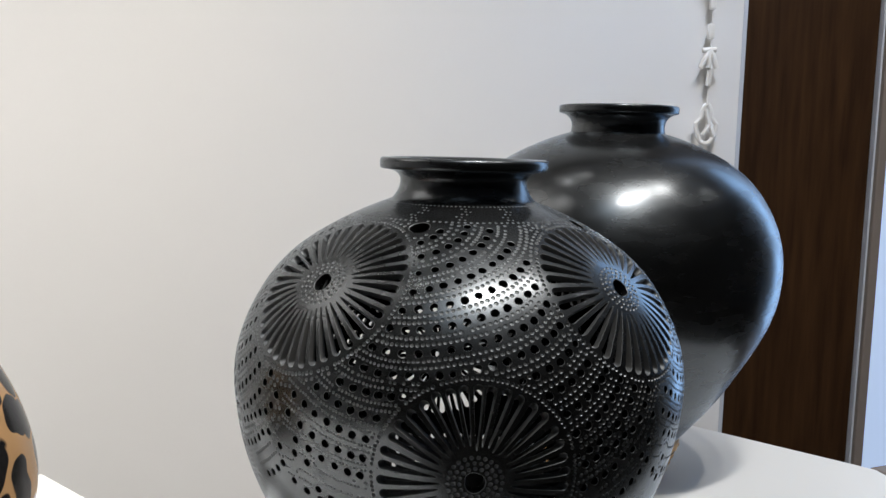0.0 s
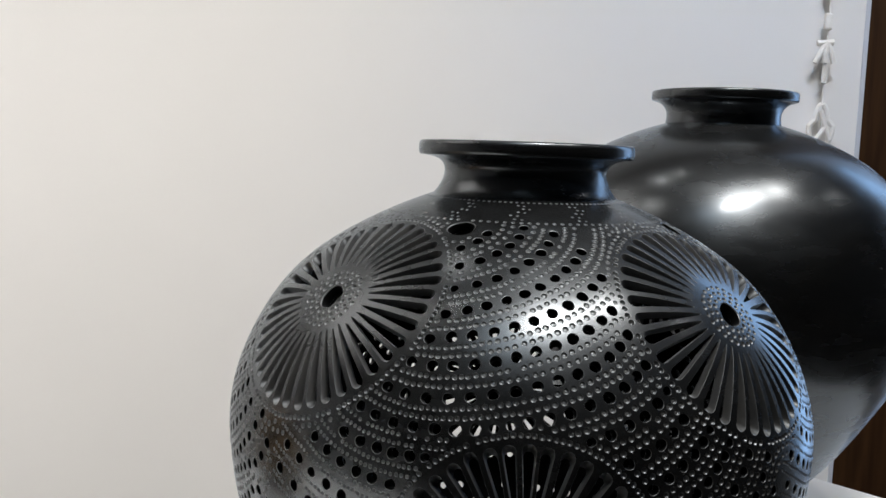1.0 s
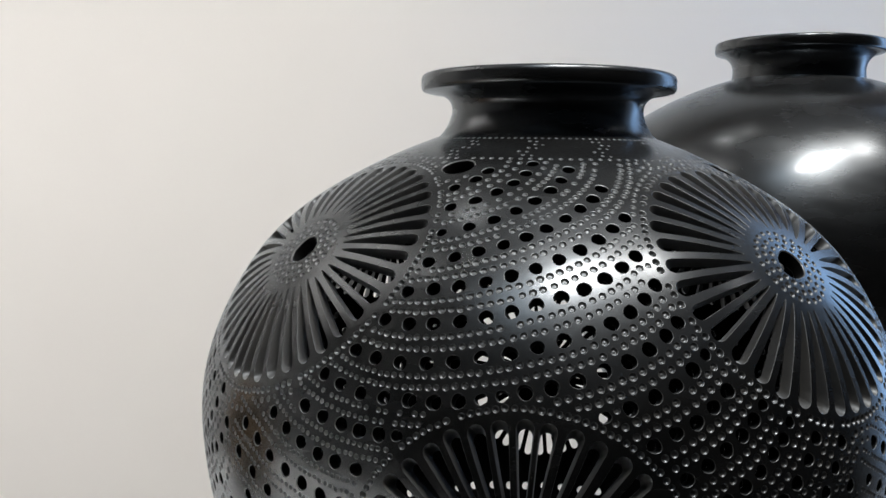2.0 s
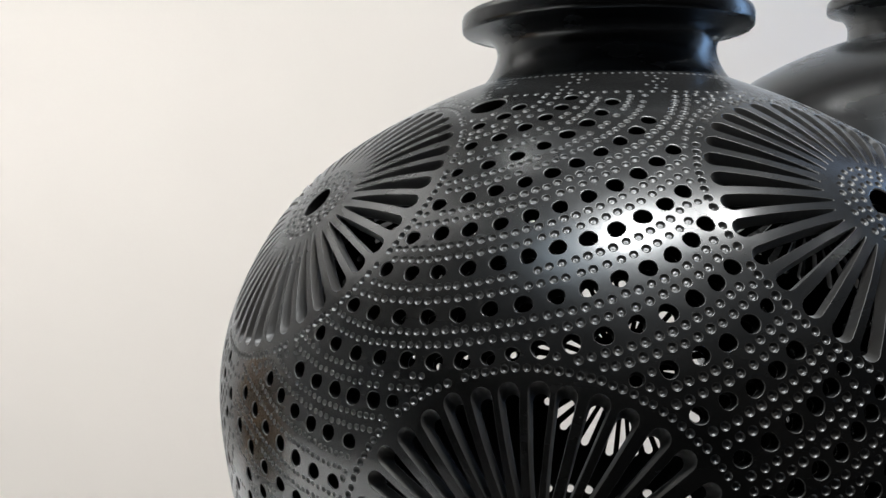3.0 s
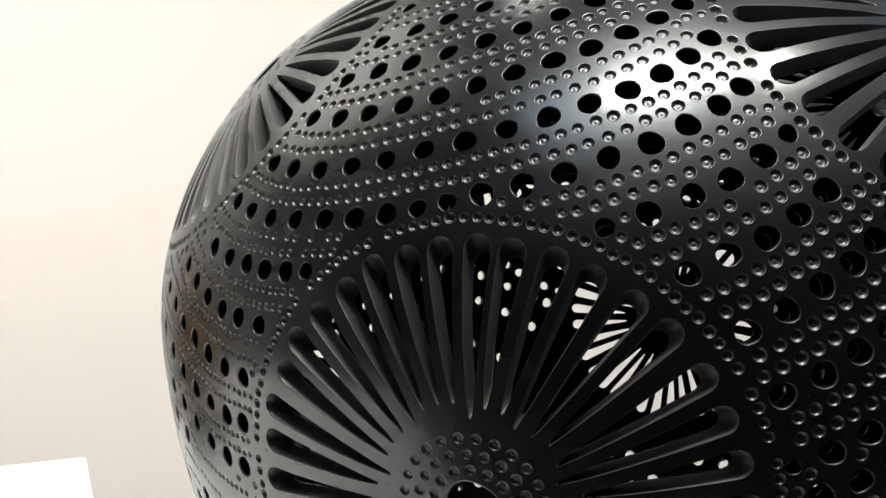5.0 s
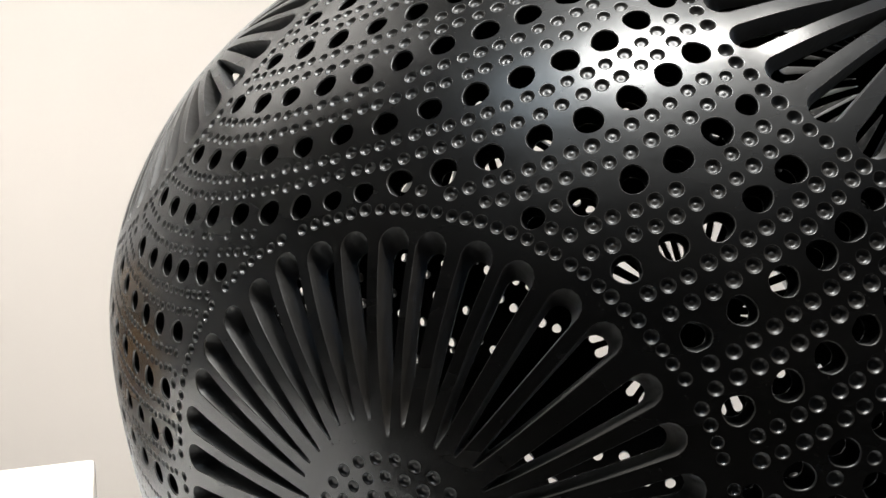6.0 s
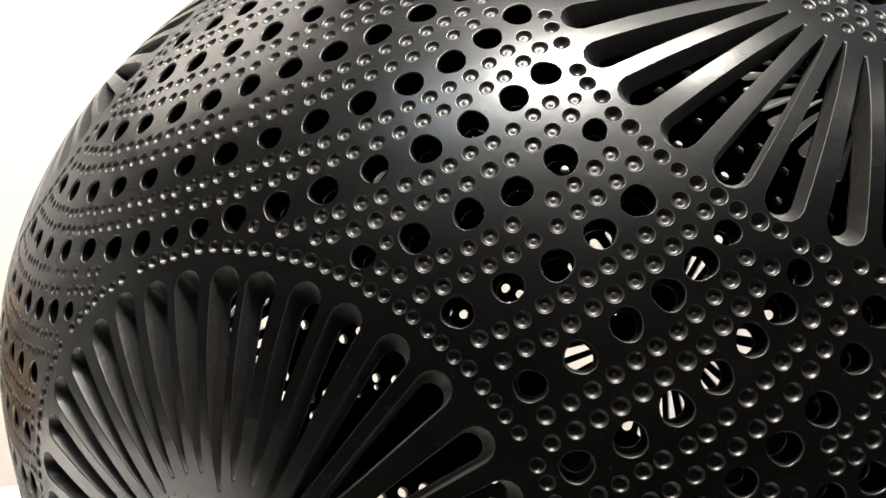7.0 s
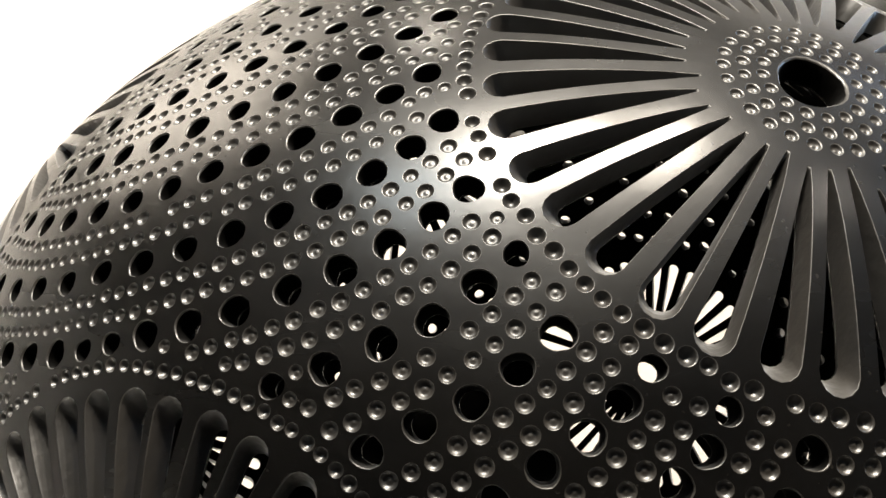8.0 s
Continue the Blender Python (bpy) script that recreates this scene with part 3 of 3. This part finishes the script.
for shapes in slots:
    wrapped = [wrap(f, g) for f, g in shapes]
    if any(w is None for w in wrapped):
        continue
    outer_lines.append((wrapped[0], shapes[0][1]))
    marks.append(("slot",))
    mids.append((wrapped[1], shapes[1][1]))
    inner_lines.append((wrapped[2], shapes[2][1]))

# loose points that keep the triangles small
filler = []
spots = np.array([surface(m[1], m[2]) for m in marks if m[0] != "slot"])
sizes = np.array([m[3] for m in marks if m[0] != "slot"])
for j, s in enumerate(np.arange(0.0018, ARC[-1] - 0.001, 0.0034)):
    r = float(along(s)[0])
    n = int(2 * math.pi * r / 0.0038)
    top = seam(s)
    for k in range(1, n - 1):
        filler.append((top - 2 * math.pi * (k + 0.5 * (j % 2)) / n, s))
loose = np.array(filler)
xyz = surface(loose[:, 0], loose[:, 1])
ok = np.ones(len(loose), bool)
for p in rose_xyz:
    d = np.linalg.norm(xyz - p, axis=1)
    ok &= ~((d > 18 * MM) & (d < 56.5 * MM))
for i in range(0, len(xyz), 1500):
    d = np.linalg.norm(xyz[i:i + 1500, None] - spots[None], axis=2) - sizes
    ok[i:i + 1500] &= d.min(axis=1) > 0.8 * MM
filler = [tuple(p) for p in loose[ok]]

uv, tris, line_ids = sheet(outer_lines, filler)
coarse = [tuple(p) for p, x in zip(loose[::3], xyz[::3]) if np.min(np.linalg.norm(rose_xyz - x, axis=1)) > BORDER]
clear = []
hole_xyz = np.array([surface(m[1], m[2]) for m in marks if m[0] == "hole"])
for p in coarse:
    if np.min(np.linalg.norm(hole_xyz - surface(p[0], p[1]), axis=1)) > 3.5 * MM:
        clear.append(p)
uv_in, tris_in, line_in = sheet(inner_lines, clear)

verts = [surface(uv[:, 0], uv[:, 1])]
smooth_normals = [normal(uv[:, 0], uv[:, 1])]
faces = [tuple(t) for t in tris]
total = len(uv)
base_in = total
verts.append(surface(uv_in[:, 0], uv_in[:, 1], np.full(len(uv_in), THICK)))
smooth_normals.append(-normal(uv_in[:, 0], uv_in[:, 1]))
faces += [tuple(base_in + i for i in t[::-1]) for t in tris_in]
total += len(uv_in)


def add_ring(phi, s, depth):
    global total
    verts.append(surface(phi, s, np.full(len(phi), depth)))
    smooth_normals.append(np.zeros((len(phi), 3)))
    total += len(phi)
    return list(range(total - len(phi), total))


cut, stamped, inside = set(), set(), set()


def band(one, two, raw=False):
    n = len(one)
    if raw:
        cut.update(range(len(faces), len(faces) + n))
    for k in range(n):
        faces.append((one[k], one[(k + 1) % n], two[(k + 1) % n], two[k]))


through_count = 0
for mark, line, ids in zip(marks, outer_lines, line_ids):
    if mark[0] in ("hole", "slot"):
        f, g = mids[through_count]
        mid = add_ring(f, g, (0.42 if mark[0] == "hole" else 0.22) * MM)
        f2, g2 = inner_lines[through_count]
        deep = add_ring(f2, g2, THICK - 0.5 * MM)
        begin = len(faces)
        band(ids, mid, mark[0] == "slot")
        if mark[0] == "hole":
            stamped.update(range(begin, len(faces)))
        begin = len(faces)
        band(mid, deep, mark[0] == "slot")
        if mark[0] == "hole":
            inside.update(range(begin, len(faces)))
        band(deep, [base_in + i for i in line_in[through_count]])
        through_count += 1
        continue
    kind, phi, s, radius, squeeze, turn, wob = mark
    n = len(ids)
    begin = len(faces)
    deep = radius / 1.2
    if kind == "dimple":    # a stamped bowl with a small nub in its middle
        one = add_ring(*ring_of(phi, s, radius, n, 0.86, 1, turn), 0.23 * deep)
        low = add_ring(*ring_of(phi, s, radius, n, 0.64, 1, turn), 0.52 * deep)
        bed = add_ring(*ring_of(phi, s, radius, n, 0.40, 1, turn), 0.60 * deep)
        two = add_ring(*ring_of(phi, s, radius, n, 0.17, 1, turn), 0.50 * deep)
        tip = add_ring(np.array([phi]), np.array([s]), 0.47 * deep)[0]
        band(ids, one)
        band(one, low)
        band(low, bed)
        band(bed, two)
    else:                   # a plain round pit
        one = add_ring(*ring_of(phi, s, radius, n, 0.84, 1, turn), 0.24 * deep)
        low = add_ring(*ring_of(phi, s, radius, n, 0.60, 1, turn), 0.66 * deep)
        two = add_ring(*ring_of(phi, s, radius, n, 0.28, 1, turn), 0.92 * deep)
        tip = add_ring(np.array([phi]), np.array([s]), 0.98 * deep)[0]
        band(ids, one)
        band(one, low)
        band(low, two)
    for k in range(n):
        faces.append((two[k], two[(k + 1) % n], tip))
    stamped.update(range(begin, len(faces)))


xyz_all = np.concatenate(verts)
hints = np.concatenate(smooth_normals)
me = bpy.data.meshes.new("body")
me.from_pydata(xyz_all.tolist(), [], faces)
me.update()
work = bmesh.new()
work.from_mesh(me)
bmesh.ops.recalc_face_normals(work, faces=work.faces[:])
work.to_mesh(me)
work.free()
me.materials.append(CLAY)
me.materials.append(CLAY_CUT)
me.materials.append(CLAY_STAMP)
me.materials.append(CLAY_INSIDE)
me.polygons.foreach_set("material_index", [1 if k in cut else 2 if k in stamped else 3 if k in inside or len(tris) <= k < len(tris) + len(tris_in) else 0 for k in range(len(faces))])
me.shade_smooth()
me.normals_split_custom_set_from_vertices(hints.tolist())

vase = thing("pierced_vase", (0, 0, 0), "round black clay vase pierced with rosettes and dotted garlands", "vase", "black clay vases")
body = new("body", me)
body.parent = vase
foot = [(0.0552, 0.7700), (0.030, 0.7690), (0.002, 0.7688), (0.002, 0.7735), (0.030, 0.7738), (0.0545, 0.7748)]
part("base", lathe(foot, 96), CLAY, vase, smooth=True)
neck = [(0.0510, 1.0428), (0.0494, 1.0442), (0.0472, 1.0470), (0.0450, 1.0515), (0.0441, 1.0558), (0.0450, 1.0595), (0.0480, 1.0622), (0.0525, 1.0636), (0.0565, 1.0642)]
part("neck", lathe(spline_curve(neck, 60)[::-1], 160, wobble=0.002), CLAY_PLAIN, vase, "smooth polished black neck", smooth=True)
rim = [(0.0565, 1.0641), (0.0577, 1.0643), (0.0584, 1.0651), (0.0586, 1.0665), (0.0586, 1.0695), (0.0581, 1.0711), (0.0570, 1.0719), (0.0545, 1.0720), (0.0520, 1.0716), (0.0480, 1.0695),
       (0.0435, 1.0645), (0.0405, 1.0570), (0.0400, 1.0500), (0.0420, 1.0440), (0.0460, 1.0400), (0.0470, 1.0390)]
part("rim", lathe(rim[::-1], 160, wobble=0.003), CLAY_PLAIN, vase, "flat polished black lip", smooth=True)
straw_ring((0, 0, TOP), 0.0600, 5)

# ---- spotted vase on the plinth ----
spotted = thing("spotted_vase", (-0.340, -0.0905, 0.812), "tan glazed egg-shaped vase with black spots", "vase")
egg = [(0.036, 0.0), (0.052, 0.005), (0.066, 0.022), (0.0715, 0.046), (0.067, 0.082), (0.053, 0.118), (0.038, 0.141), (0.028, 0.151)]
part("body", lathe((list(map(tuple, spline_curve(egg, 60))) + [(0.024, 0.150), (0.034, 0.136), (0.047, 0.116), (0.062, 0.07), (0.05, 0.012), (0.002, 0.006), (0.002, 0.0), (0.030, 0.0)])[::-1], 96), SPOTTED, spotted, smooth=True)

# ---- hanging string of white clay pieces ----


def tube(bm, points, radius, sides=8):
    rings = []
    p = [Vector(q) for q in points]
    for i, q in enumerate(p):
        way = (p[min(i + 1, len(p) - 1)] - p[max(i - 1, 0)]).normalized()
        side = way.cross(Vector((0, 1, 0.01))).normalized()
        up = side.cross(way)
        rings.append([bm.verts.new(q + radius * (math.cos(a) * side + math.sin(a) * up)) for a in (2 * math.pi * k / sides for k in range(sides))])
    for one, two in zip(rings, rings[1:]):
        for k in range(sides):
            bm.faces.new((one[k], one[(k + 1) % sides], two[(k + 1) % sides], two[k]))
    bm.faces.new(rings[0][::-1])
    bm.faces.new(rings[-1])
    return bm


garland = thing("hanging_garland", (0.446, WALL_Y - 0.022, 0), "string of small white clay charms hanging on the wall", "wall ornament")
part("cord", tube(bmesh.new(), [(0.0, 0.004, 1.10), (0.002, 0.004, 1.3), (0.0, 0.004, 1.55), (0.0, 0.004, 1.75)], 0.0012, 6), CERAMIC, garland)


def charm(z, shape):
    bm = bmesh.new()
    if shape == "bead":
        box(bm, (-0.006, -0.005, z - 0.013), (0.006, 0.007, z + 0.013), 0.004)
    elif shape == "fork":
        for dx in (-0.016, -0.002, 0.012):
            tube(bm, [(0.0, 0, z + 0.020), (dx * 0.5, -0.002, z + 0.006), (dx, -0.002, z - 0.012)], 0.0045)
        tube(bm, [(-0.014, 0, z + 0.018), (0.010, 0, z + 0.020)], 0.0045)
        tube(bm, [(0.002, 0.001, z - 0.008), (0.0, 0.002, z - 0.042)], 0.0048)
    else:
        loop = [(0.018 * math.sin(a) * (1 if math.cos(a) < 0.2 else 0.55), 0, z - 0.005 + 0.034 * math.cos(a)) for a in np.linspace(0.1, 2 * math.pi - 0.1, 22)]
        tube(bm, loop, 0.0042)
        tube(bm, [(-0.002, -0.002, z + 0.02), (0.006, -0.002, z - 0.006), (0.014, -0.002, z - 0.026)], 0.0042)
        tube(bm, [(0.006, -0.003, z - 0.006), (-0.006, -0.003, z - 0.024)], 0.0038)
    part("charm", bm, CERAMIC, garland, smooth=False)


for z, shape in ((1.335, "bead"), (1.285, "bead"), (1.234, "fork"), (1.130, "loop"), (1.065, "bead"), (1.395, "loop"), (1.465, "fork"), (1.555, "loop")):
    charm(z, shape)
